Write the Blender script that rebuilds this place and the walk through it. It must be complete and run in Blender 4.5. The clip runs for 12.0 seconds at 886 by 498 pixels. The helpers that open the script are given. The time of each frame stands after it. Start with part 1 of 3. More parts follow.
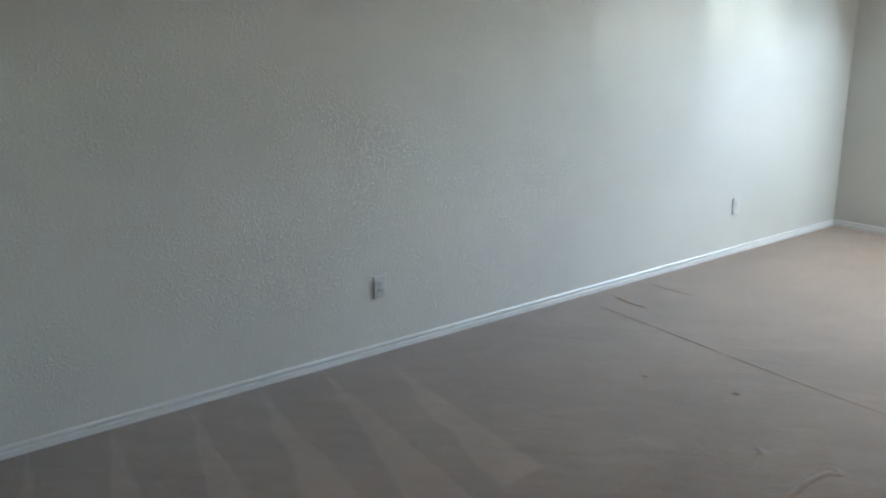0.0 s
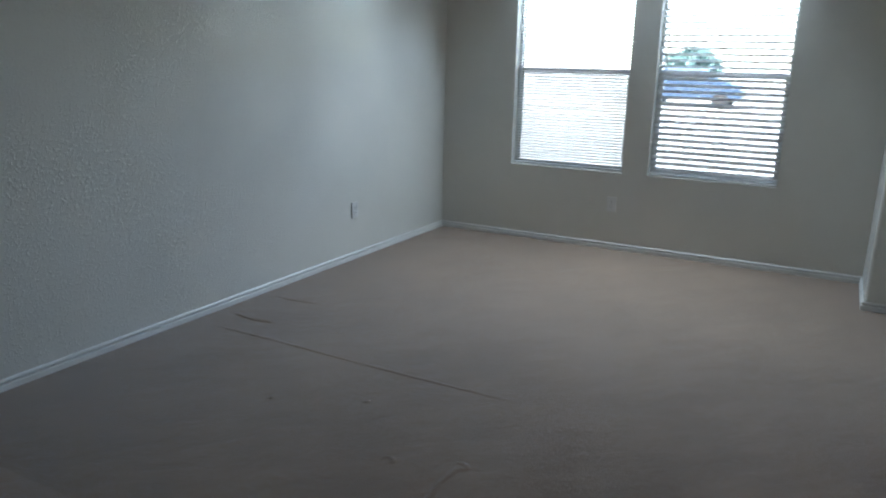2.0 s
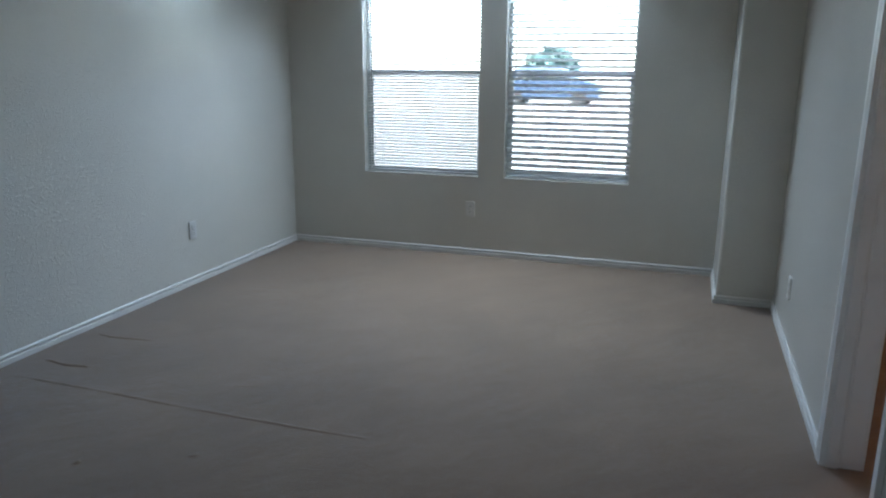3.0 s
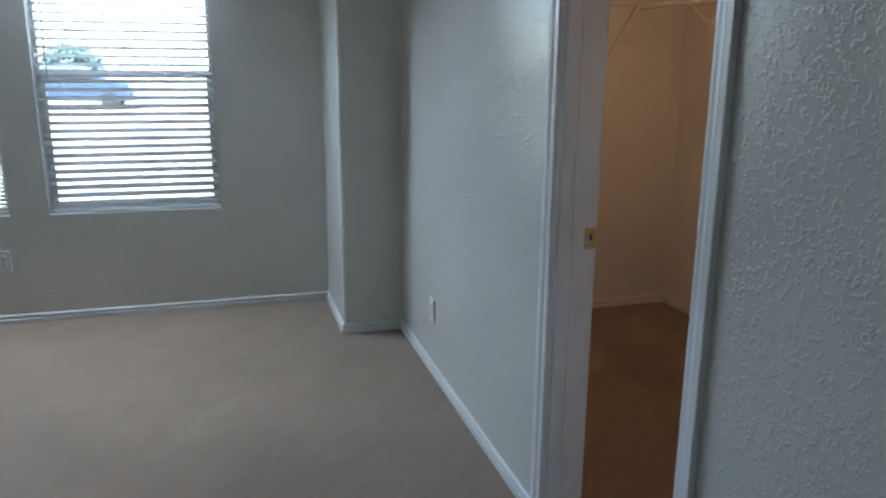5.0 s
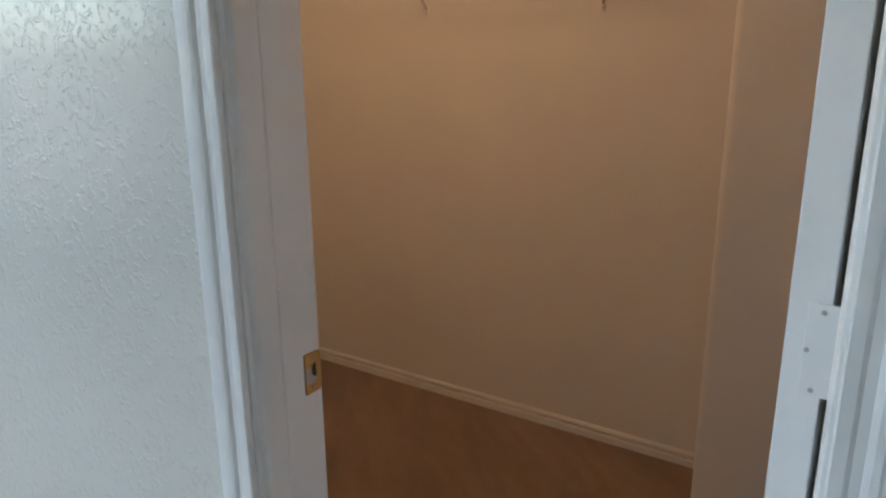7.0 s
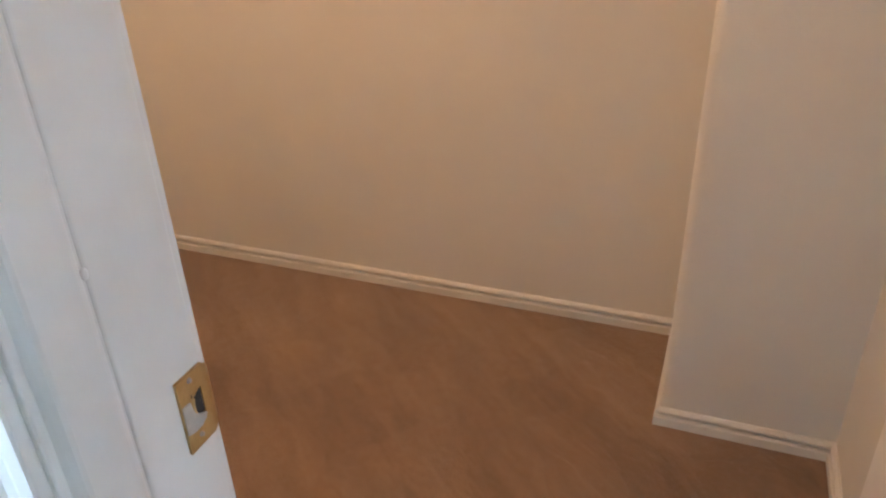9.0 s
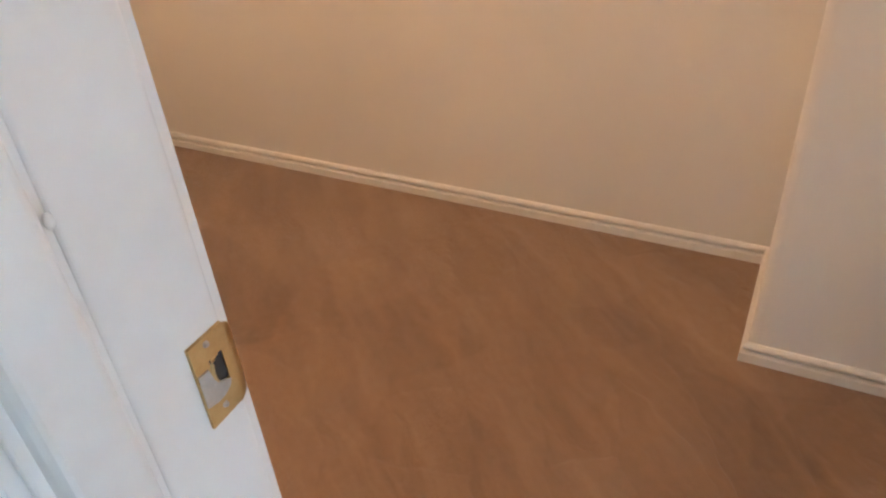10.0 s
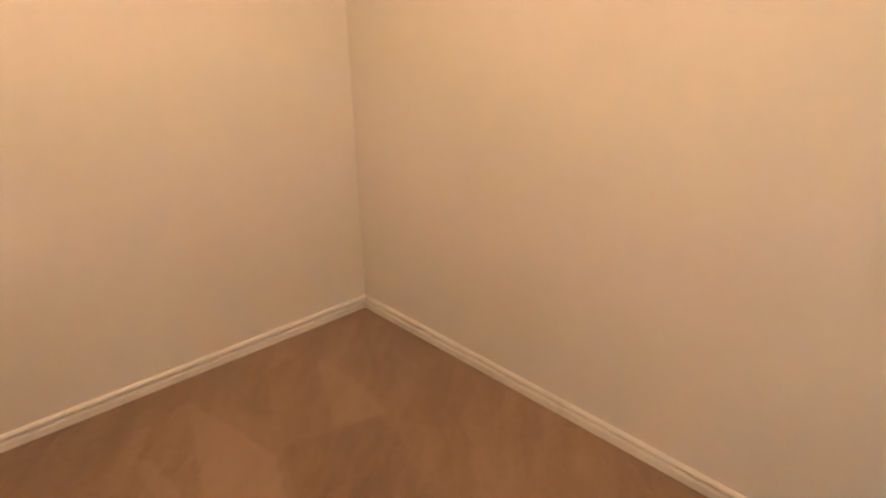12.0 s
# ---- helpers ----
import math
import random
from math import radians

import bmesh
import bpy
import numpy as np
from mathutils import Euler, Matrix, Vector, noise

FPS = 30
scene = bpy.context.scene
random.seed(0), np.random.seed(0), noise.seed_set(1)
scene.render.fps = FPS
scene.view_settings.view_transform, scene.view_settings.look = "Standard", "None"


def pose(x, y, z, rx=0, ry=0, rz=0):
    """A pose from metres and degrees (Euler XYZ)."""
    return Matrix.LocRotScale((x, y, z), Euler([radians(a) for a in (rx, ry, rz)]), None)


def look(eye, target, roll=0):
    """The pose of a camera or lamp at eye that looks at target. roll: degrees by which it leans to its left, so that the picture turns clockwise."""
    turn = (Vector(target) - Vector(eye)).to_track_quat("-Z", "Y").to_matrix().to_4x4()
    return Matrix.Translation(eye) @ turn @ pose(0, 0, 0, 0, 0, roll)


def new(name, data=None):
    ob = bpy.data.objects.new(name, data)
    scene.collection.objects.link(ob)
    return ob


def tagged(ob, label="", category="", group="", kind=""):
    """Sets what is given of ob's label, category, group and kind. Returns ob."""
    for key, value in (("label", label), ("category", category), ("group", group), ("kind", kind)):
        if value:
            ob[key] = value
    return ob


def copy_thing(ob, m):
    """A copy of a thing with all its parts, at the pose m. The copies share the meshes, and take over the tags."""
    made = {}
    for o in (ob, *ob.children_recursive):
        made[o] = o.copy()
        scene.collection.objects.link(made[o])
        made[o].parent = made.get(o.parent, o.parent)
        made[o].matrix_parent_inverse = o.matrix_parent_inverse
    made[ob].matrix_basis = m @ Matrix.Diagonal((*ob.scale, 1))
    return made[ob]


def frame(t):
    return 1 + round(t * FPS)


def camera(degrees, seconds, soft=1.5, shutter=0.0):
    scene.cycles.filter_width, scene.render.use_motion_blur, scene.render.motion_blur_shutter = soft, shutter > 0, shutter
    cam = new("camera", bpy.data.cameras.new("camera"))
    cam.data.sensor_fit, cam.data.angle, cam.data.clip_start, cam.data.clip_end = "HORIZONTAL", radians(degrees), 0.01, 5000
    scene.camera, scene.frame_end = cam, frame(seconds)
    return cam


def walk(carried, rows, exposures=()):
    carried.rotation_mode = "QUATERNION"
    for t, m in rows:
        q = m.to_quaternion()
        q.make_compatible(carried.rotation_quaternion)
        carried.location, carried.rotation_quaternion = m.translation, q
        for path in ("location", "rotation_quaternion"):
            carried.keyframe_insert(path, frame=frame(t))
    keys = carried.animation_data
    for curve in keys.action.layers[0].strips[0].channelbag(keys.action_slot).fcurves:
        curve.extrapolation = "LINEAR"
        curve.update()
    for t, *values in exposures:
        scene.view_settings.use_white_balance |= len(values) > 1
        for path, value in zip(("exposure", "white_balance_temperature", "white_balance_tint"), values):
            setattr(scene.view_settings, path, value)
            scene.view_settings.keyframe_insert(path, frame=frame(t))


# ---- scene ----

# camera and walk
cam = camera(62.1, 12.0, soft=2.2, shutter=0.0)
PATH = [
    (0, look((3.221, -1.037, 1.562), (1.608, 0.018, 1.027), -1.8)),
    (0.5, look((3.192, -0.958, 1.54), (1.694, 0.252, 1.0), -0.6)),
    (1, look((3.11, -0.848, 1.5), (1.803, 0.567, 0.962), 0.9)),
    (1.5, look((3.076, -0.813, 1.487), (1.98, 0.775, 0.962), 1.5)),
    (2, look((3.05, -0.712, 1.428), (2.141, 1.0, 0.935), 1.4)),
    (2.5, look((3.086, -0.595, 1.437), (2.319, 1.187, 0.951), 0.8)),
    (4.5, look((2.899, 0.385, 1.368), (3.066, 2.325, 0.913), 0.2)),
    (5, look((2.762, 0.51, 1.42), (3.306, 2.376, 0.946), 0.4)),
    (5.5, look((2.783, 0.933, 1.402), (3.676, 2.645, 0.885), 0.6)),
    (6, look((2.843, 1.223, 1.393), (4.007, 2.769, 0.886), 0.4)),
    (6.5, look((2.935, 1.467, 1.398), (4.333, 2.799, 0.876), -0.6)),
    (7, look((3.042, 1.701, 1.407), (4.65, 2.76, 0.864), -0.5)),
    (7.2, look((3.098, 1.774, 1.402), (4.765, 2.738, 0.863), -0.3)),
    (8.8, look((3.426, 2.063, 1.302), (5.087, 2.73, 0.41), -2.3)),
    (9, look((3.446, 2.081, 1.29), (5.074, 2.744, 0.336), -2.2)),
    (9.5, look((3.486, 2.115, 1.25), (5.02, 2.811, 0.172), -3.9)),
    (10, look((3.548, 2.128, 1.246), (4.98, 2.921, 0.097), -4.6)),
    (10.5, look((3.637, 2.128, 1.261), (5.005, 3.058, 0.137), -4.3)),
    (11, look((3.731, 2.026, 1.368), (4.969, 3.168, 0.289), -4.6)),
    (11.5, look((3.766, 2.067, 1.349), (4.997, 3.335, 0.413), -2.5)),
    (12, look((3.791, 2.141, 1.401), (5.012, 3.522, 0.625), -1.3)),
]
EXPOSURES = [(0.0, 4.88, 6500, 12.5), (1.0, 4.38, 6320, 12.5), (2.5, 3.58, 6080, 12), (4.5, 3.58, 5900, 12), (6.0, 4.42, 6120, 12), (7.2, 4.50, 6300, 12), (8.8, 5.56, 5850, 10), (10.0, 6.02, 5850, 10), (10.5, 6.12, 6150, 10), (11.5, 6.15, 6280, 10), (12.0, 6.03, 6300, 10)]
walk(cam, PATH, EXPOSURES)

# world, sun and the closet's lamp
world = bpy.data.worlds.new("sky")
scene.world = world
world.use_nodes = True
wn = world.node_tree.nodes
sky = wn.new("ShaderNodeTexSky")
sky.sky_type, sky.sun_disc = "NISHITA", False
sky.sun_elevation, sky.sun_rotation = radians(48), radians(180)
wn["Background"].inputs["Strength"].default_value = 0.10
world.node_tree.links.new(sky.outputs[0], wn["Background"].inputs["Color"])

sun = new("sun", bpy.data.lights.new("sun", "SUN"))
sun.data.energy, sun.data.angle, sun.data.color = 4.5, radians(0.5), (1.0, 0.95, 0.87)
sun.matrix_world = look((-4, -10, 12), (0, 0, 0))

bulb = new("bulb_light", bpy.data.lights.new("bulb_light", "POINT"))
bulb.data.energy, bulb.data.color, bulb.data.shadow_soft_size = 0.60, (1.0, 0.565, 0.285), 0.05
bulb.location = (4.50, 3.20, 2.30)

# added lamps imitating skylight at the top of each window opening, above sight line
for wx, watts in ((1.113, 1.65), (2.238, 2.25)):
    fill_light = new("window_fill_light", bpy.data.lights.new("window_fill_light", "AREA"))
    fill_light.data.shape, fill_light.data.size, fill_light.data.size_y = "RECTANGLE", 0.88, 0.20
    fill_light.data.energy, fill_light.data.color, fill_light.data.spread = watts, (0.675, 0.855, 1.0), radians(122)
    fill_light.matrix_world = look((wx, 5.012, 2.08), (wx, 4.0, 0.48))

# the plan, in metres
W, WT = 3.648, 3.776          # room and closet faces of the wall with the doorway
YB, YW = -1.21, 5.0           # back wall, window wall
COLX, COLY = 3.317, 4.356     # boxed-out corner
X2, YE = 5.363, 4.41         # closet back wall and far end
X3, YBMP, YN = 4.958, 2.127, 1.731
YJ, YNJ = 2.407, 1.735        # faces of the two door jambs
HEAD = 2.03
CEIL = 2.44
SILL, WTOP, RAIL = 0.615, 2.20, 1.385
WINS = ((0.644, 1.582), (1.780, 2.697))


# materials
def material(name, base, rough=0.6, metal=0.0, spec=0.5):
    m = bpy.data.materials.new(name)
    m.use_nodes = True
    b = m.node_tree.nodes["Principled BSDF"]
    b.inputs["Base Color"].default_value = (*base, 1)
    b.inputs["Roughness"].default_value = rough
    b.inputs["Metallic"].default_value = metal
    b.inputs["Specular IOR Level"].default_value = spec
    return m, m.node_tree.nodes, m.node_tree.links, b


def noise_node(n, l, scale, detail=3.0, rough=0.5, vector=None, distortion=0.0):
    t = n.new("ShaderNodeTexNoise")
    t.inputs["Scale"].default_value = scale
    t.inputs["Detail"].default_value = detail
    t.inputs["Roughness"].default_value = rough
    t.inputs["Distortion"].default_value = distortion
    if vector:
        l.new(vector, t.inputs["Vector"])
    return t


def ramp(n, l, source, stops):
    r = n.new("ShaderNodeValToRGB")
    r.color_ramp.elements[0].position, r.color_ramp.elements[0].color = stops[0][0], (*stops[0][1], 1)
    r.color_ramp.elements[1].position, r.color_ramp.elements[1].color = stops[-1][0], (*stops[-1][1], 1)
    for p, c in stops[1:-1]:
        e = r.color_ramp.elements.new(p)
        e.color = (*c, 1)
    l.new(source, r.inputs["Fac"])
    return r


def math_node(n, l, op, a, b=None, c=None):
    t = n.new("ShaderNodeMath")
    t.operation = op
    for i, v in enumerate((a, b, c)):
        if v is None:
            continue
        if isinstance(v, (int, float)):
            t.inputs[i].default_value = v
        else:
            l.new(v, t.inputs[i])
    return t.outputs[0]


def textured_paint(name, base, rough, depth, scale, relief=0.55):
    """Semi-gloss wall paint over a hand-trowelled knockdown texture."""
    m, n, l, b = material(name, base, rough, 0.0, 0.5)
    co = n.new("ShaderNodeTexCoord").outputs["Object"]
    blot = noise_node(n, l, 1.1, 4, 0.55, co)
    tint = ramp(n, l, blot.outputs["Fac"], ((0.3, tuple(c * 0.94 for c in base)), (0.7, tuple(min(1, c * 1.03) for c in base))))
    l.new(tint.outputs["Color"], b.inputs["Base Color"])
    lumps = noise_node(n, l, scale, 2.5, 0.55, co, 0.6)
    flat = ramp(n, l, lumps.outputs["Fac"], ((0.54, (0, 0, 0)), (0.60, (0.75, 0.75, 0.75)), (0.70, (1, 1, 1))))
    fine = noise_node(n, l, scale * 4.5, 2, 0.5, co)
    height = math_node(n, l, "MULTIPLY_ADD", fine.outputs["Fac"], 0.14, flat.outputs["Color"])
    bump = n.new("ShaderNodeBump")
    bump.inputs["Strength"].default_value = relief
    bump.inputs["Distance"].default_value = depth
    l.new(height, bump.inputs["Height"])
    l.new(bump.outputs["Normal"], b.inputs["Normal"])
    r = ramp(n, l, fine.outputs["Fac"], ((0.3, (rough - 0.06,) * 3), (0.7, (rough + 0.08,) * 3)))
    l.new(r.outputs["Color"], b.inputs["Roughness"])
    return m


def trim_paint(name, base, rough):
    """Brushed gloss paint on wood, faintly grimy."""
    m, n, l, b = material(name, base, rough)
    co = n.new("ShaderNodeTexCoord").outputs["Object"]
    mp = n.new("ShaderNodeMapping")
    mp.inputs["Scale"].default_value = (60, 60, 4)
    l.new(co, mp.inputs["Vector"])
    brush = noise_node(n, l, 2.0, 3, 0.6, mp.outputs["Vector"])
    grime = noise_node(n, l, 5.0, 4, 0.6, co)
    tint = ramp(n, l, grime.outputs["Fac"], ((0.28, tuple(c * 0.90 for c in base)), (0.5, base), (0.8, tuple(min(1, c * 1.02) for c in base))))
    l.new(tint.outputs["Color"], b.inputs["Base Color"])
    bump = n.new("ShaderNodeBump")
    bump.inputs["Strength"].default_value, bump.inputs["Distance"].default_value = 0.12, 0.001
    l.new(brush.outputs["Fac"], bump.inputs["Height"])
    l.new(bump.outputs["Normal"], b.inputs["Normal"])
    return m


# outlines on the closet floor, clockwise, with how much lighter or darker the nap lies there
NAP_PATCHES = (
    ([(4.514, 4.274), (4.591, 3.812), (4.468, 3.526), (4.274, 3.472), (4.353, 3.797)], 0.19),
    ([(4.255, 4.115), (4.312, 4.035), (4.305, 3.513), (4.250, 3.490)], 0.14),
    ([(4.980, 4.210), (5.004, 3.999), (4.966, 3.744), (4.798, 3.811)], 0.15),
    ([(4.619, 3.830), (4.940, 3.757), (4.904, 3.599), (4.762, 3.285), (4.565, 3.218), (4.464, 3.418)], -0.11),
    ([(4.738, 3.088), (4.935, 2.933), (4.760, 2.690), (4.550, 2.860)], -0.08),
    ([(4.860, 2.110), (4.920, 1.760), (4.700, 1.750), (4.640, 2.070)], -0.10),
)


def carpet_material():
    """Cut-pile tan carpet: tufts, footprints and vacuum strokes where the nap lies the other way."""
    m, n, l, b = material("carpet_pile", (0.3, 0.22, 0.16), 0.95, 0.0, 0.12)
    # bluish tint puts the sky's reflection off the floor into the sheen
    b.inputs["Sheen Weight"].default_value = 0.62
    b.inputs["Sheen Tint"].default_value = (0.80, 0.90, 1.0, 1)
    b.inputs["Sheen Roughness"].default_value = 0.42
    co = n.new("ShaderNodeTexCoord").outputs["Object"]
    sep = n.new("ShaderNodeSeparateXYZ")
    l.new(co, sep.inputs[0])
    x, y = sep.outputs["X"], sep.outputs["Y"]
    wob = noise_node(n, l, 3.0, 3, 0.5, co)
    wobble = math_node(n, l, "MULTIPLY_ADD", wob.outputs["Fac"], 0.09, -0.045)
    # wedges left by the vacuum cleaner along the long wall
    s = math_node(n, l, "ADD", math_node(n, l, "ADD", y, wobble), math_node(n, l, "MULTIPLY", x, 0.18))
    saw = math_node(n, l, "FRACT", math_node(n, l, "DIVIDE", math_node(n, l, "ADD", s, 2.0), 0.33))
    wedge = math_node(n, l, "LESS_THAN", saw, math_node(n, l, "MULTIPLY", x, 0.50))
    near = math_node(n, l, "MULTIPLY", math_node(n, l, "LESS_THAN", y, 0.62), math_node(n, l, "LESS_THAN", math_node(n, l, "ADD", x, wobble), 1.35))
    wedge = math_node(n, l, "MULTIPLY", wedge, near)
    # overlapping strokes, seen best on the closet floor
    mp = n.new("ShaderNodeMapping")
    mp.vector_type = "TEXTURE"
    mp.inputs["Rotation"].default_value = (0, 0, radians(50))
    mp.inputs["Scale"].default_value = (0.5, 0.19, 1)
    warp = n.new("ShaderNodeVectorMath")
    warp.operation = "MULTIPLY_ADD"
    l.new(wob.outputs["Color"], warp.inputs[0])
    warp.inputs[1].default_value = (0.17, 0.17, 0)
    l.new(co, warp.inputs[2])
    l.new(warp.outputs[0], mp.inputs["Vector"])
    cells = n.new("ShaderNodeTexVoronoi")
    cells.inputs["Scale"].default_value = 1.0
    l.new(mp.outputs["Vector"], cells.inputs["Vector"])
    cell = n.new("ShaderNodeSeparateColor")
    l.new(cells.outputs["Color"], cell.inputs[0])
    mp2 = n.new("ShaderNodeMapping")
    mp2.vector_type = "TEXTURE"
    mp2.inputs["Rotation"].default_value = (0, 0, radians(50))
    mp2.inputs["Scale"].default_value = (0.40, 0.055, 1)
    l.new(warp.outputs[0], mp2.inputs["Vector"])
    streak = noise_node(n, l, 1.0, 3, 0.6, mp2.outputs["Vector"])
    fray = noise_node(n, l, 14, 3, 0.6, co)
    shift = n.new("ShaderNodeVectorMath")
    shift.operation = "MULTIPLY_ADD"
    l.new(fray.outputs["Color"], shift.inputs[0])
    shift.inputs[1].default_value, shift.inputs[2].default_value = (0.04, 0.04, 0), (-0.02, -0.02, 0)
    moved = n.new("ShaderNodeVectorMath")
    l.new(shift.outputs[0], moved.inputs[0])
    l.new(co, moved.inputs[1])
    frayed = n.new("ShaderNodeSeparateXYZ")
    l.new(moved.outputs[0], frayed.inputs[0])
    closet = math_node(n, l, "GREATER_THAN", x, 3.7)
    amount = math_node(n, l, "MULTIPLY_ADD", closet, 0.45, 0.55)
    sw = n.new("ShaderNodeSeparateXYZ")
    l.new(warp.outputs[0], sw.inputs[0])
    lane = math_node(n, l, "MULTIPLY_ADD", sw.outputs["Y"], 0.86, math_node(n, l, "MULTIPLY", sw.outputs["X"], -0.51))
    run = math_node(n, l, "MULTIPLY_ADD", sw.outputs["Y"], 0.51, math_node(n, l, "MULTIPLY", sw.outputs["X"], 0.86))
    lane_no = math_node(n, l, "DIVIDE", lane, 0.17)
    lane_saw = math_node(n, l, "FRACT", lane_no)
    along = math_node(n, l, "FRACT", math_node(n, l, "MULTIPLY_ADD", run, 1.1, math_node(n, l, "MULTIPLY", math_node(n, l, "FLOOR", lane_no), 0.37)))
    soft_edge = n.new("ShaderNodeMapRange")
    soft_edge.interpolation_type = "SMOOTHSTEP"
    l.new(math_node(n, l, "SUBTRACT", along, lane_saw), soft_edge.inputs["Value"])
    soft_edge.inputs["From Min"].default_value, soft_edge.inputs["From Max"].default_value = -0.06, 0.06
    parts = math_node(n, l, "MULTIPLY_ADD", math_node(n, l, "SUBTRACT", cell.outputs[0], 0.5), 0.30, math_node(n, l, "MULTIPLY", math_node(n, l, "SUBTRACT", streak.outputs["Fac"], 0.5), 1.7))
    parts = math_node(n, l, "MULTIPLY_ADD", math_node(n, l, "SUBTRACT", soft_edge.outputs[0], 0.5), 0.20, parts)
    stroke = math_node(n, l, "MULTIPLY", parts, amount)
    # single strokes and footprints on the closet floor: light where the nap leans away, dark where it leans back
    patch = None
    for outline, depth in NAP_PATCHES:
        inside = None
        for (xa, ya), (xb, yb) in zip(outline, outline[1:] + outline[:1]):
            k = math.hypot(xb - xa, yb - ya)
            nx, ny = (yb - ya) / k, -(xb - xa) / k
            d = math_node(n, l, "MULTIPLY_ADD", frayed.outputs["X"], nx, math_node(n, l, "MULTIPLY_ADD", frayed.outputs["Y"], ny, -(xa * nx + ya * ny)))
            inside = d if inside is None else math_node(n, l, "MINIMUM", inside, d)
        edge = n.new("ShaderNodeMapRange")
        edge.interpolation_type = "SMOOTHSTEP"
        l.new(inside, edge.inputs["Value"])
        edge.inputs["From Min"].default_value, edge.inputs["From Max"].default_value = -0.006, 0.010
        edge.inputs["To Max"].default_value = depth
        patch = edge.outputs[0] if patch is None else math_node(n, l, "ADD", patch, edge.outputs[0])
    big = noise_node(n, l, 1.6, 5, 0.6, co)
    tuft = noise_node(n, l, 420, 2, 0.6, co)
    clump = noise_node(n, l, 34, 4, 0.65, co)
    v = math_node(n, l, "MULTIPLY_ADD", wedge, 0.16, 0.80)
    v = math_node(n, l, "MULTIPLY_ADD", stroke, 0.31, v)
    v = math_node(n, l, "ADD", patch, v)
    v = math_node(n, l, "MULTIPLY_ADD", math_node(n, l, "SUBTRACT", big.outputs["Fac"], 0.5), 0.46, v)
    v = math_node(n, l, "MULTIPLY_ADD", math_node(n, l, "SUBTRACT", clump.outputs["Fac"], 0.5), 0.22, v)
    v = math_node(n, l, "MULTIPLY_ADD", math_node(n, l, "SUBTRACT", tuft.outputs["Fac"], 0.5), 0.5, v)
    col = ramp(n, l, v, ((0.3, (0.124, 0.079, 0.051)), (0.8, (0.258, 0.170, 0.111)), (1.0, (0.325, 0.220, 0.150))))
    l.new(col.outputs["Color"], b.inputs["Base Color"])
    bump = n.new("ShaderNodeBump")
    bump.inputs["Strength"].default_value, bump.inputs["Distance"].default_value = 0.7, 0.004
    h = math_node(n, l, "MULTIPLY_ADD", clump.outputs["Fac"], 0.9, math_node(n, l, "MULTIPLY", tuft.outputs["Fac"], 0.7))
    h = math_node(n, l, "MULTIPLY_ADD", stroke, 0.9, h)
    l.new(h, bump.inputs["Height"])
    l.new(bump.outputs["Normal"], b.inputs["Normal"])
    return m


def speckled(name, a, c, scale, rough=0.8, metal=0.0, depth=0.0):
    """Two tones mixed by noise at two scales."""
    m, n, l, b = material(name, a, rough, metal)
    co = n.new("ShaderNodeTexCoord").outputs["Object"]
    one, two = noise_node(n, l, scale, 5, 0.6, co), noise_node(n, l, scale * 9, 3, 0.6, co)
    f = math_node(n, l, "MULTIPLY_ADD", two.outputs["Fac"], 0.4, math_node(n, l, "MULTIPLY", one.outputs["Fac"], 0.6))
    r = ramp(n, l, f, ((0.32, a), (0.68, c)))
    l.new(r.outputs["Color"], b.inputs["Base Color"])
    if depth:
        bump = n.new("ShaderNodeBump")
        bump.inputs["Strength"].default_value, bump.inputs["Distance"].default_value = 0.6, depth
        l.new(f, bump.inputs["Height"])
        l.new(bump.outputs["Normal"], b.inputs["Normal"])
    return m


WALL = textured_paint("wall_paint", (0.70, 0.685, 0.635), 0.16, 0.0016, 72, 0.6)
# same wall paint, lighter and smoother to carry the closet's dim light
CLOSET = textured_paint("wall_paint_closet_lit", (0.745, 0.735, 0.70), 0.5, 0.0006, 66, 0.3)
CEILING = textured_paint("ceiling_paint", (0.80, 0.79, 0.76), 0.7, 0.004, 45)
BASEPAINT = trim_paint("baseboard_paint", (0.76, 0.755, 0.735), 0.38)
TRIM = trim_paint("trim_paint", (0.85, 0.85, 0.84), 0.32)
CARPET = carpet_material()
PLASTIC = speckled("outlet_plastic", (0.66, 0.655, 0.64), (0.71, 0.705, 0.69), 20, 0.35)
SLOT = speckled("slot_dark", (0.02, 0.02, 0.02), (0.04, 0.035, 0.03), 60, 0.7)
VINYL = speckled("window_vinyl", (0.78, 0.79, 0.79), (0.82, 0.83, 0.83), 12, 0.4)
BRASS = speckled("worn_brass", (0.50, 0.33, 0.13), (0.66, 0.47, 0.22), 90, 0.32, 0.9)
SMEARED = speckled("smeared_paint", (0.42, 0.385, 0.35), (0.56, 0.52, 0.48), 160, 0.5)
STEEL = speckled("screw_steel", (0.45, 0.43, 0.40), (0.62, 0.60, 0.56), 200, 0.35, 0.9)
WIRE = speckled("wire_vinyl", (0.74, 0.73, 0.70), (0.80, 0.79, 0.76), 30, 0.45)
OUTER = speckled("stucco", (0.45, 0.40, 0.33), (0.55, 0.50, 0.42), 6, 0.9, 0, 0.004)
GRASS = speckled("pale_ground", (0.40, 0.41, 0.39), (0.54, 0.55, 0.53), 1.2, 0.95, 0, 0.03)
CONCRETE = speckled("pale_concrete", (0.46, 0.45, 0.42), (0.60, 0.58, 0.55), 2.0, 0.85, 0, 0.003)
CARPAINT = speckled("blue_car_paint", (0.04, 0.07, 0.13), (0.05, 0.085, 0.15), 3, 0.22)
RUBBER = speckled("tyre_rubber", (0.02, 0.02, 0.02), (0.035, 0.035, 0.035), 30, 0.8)
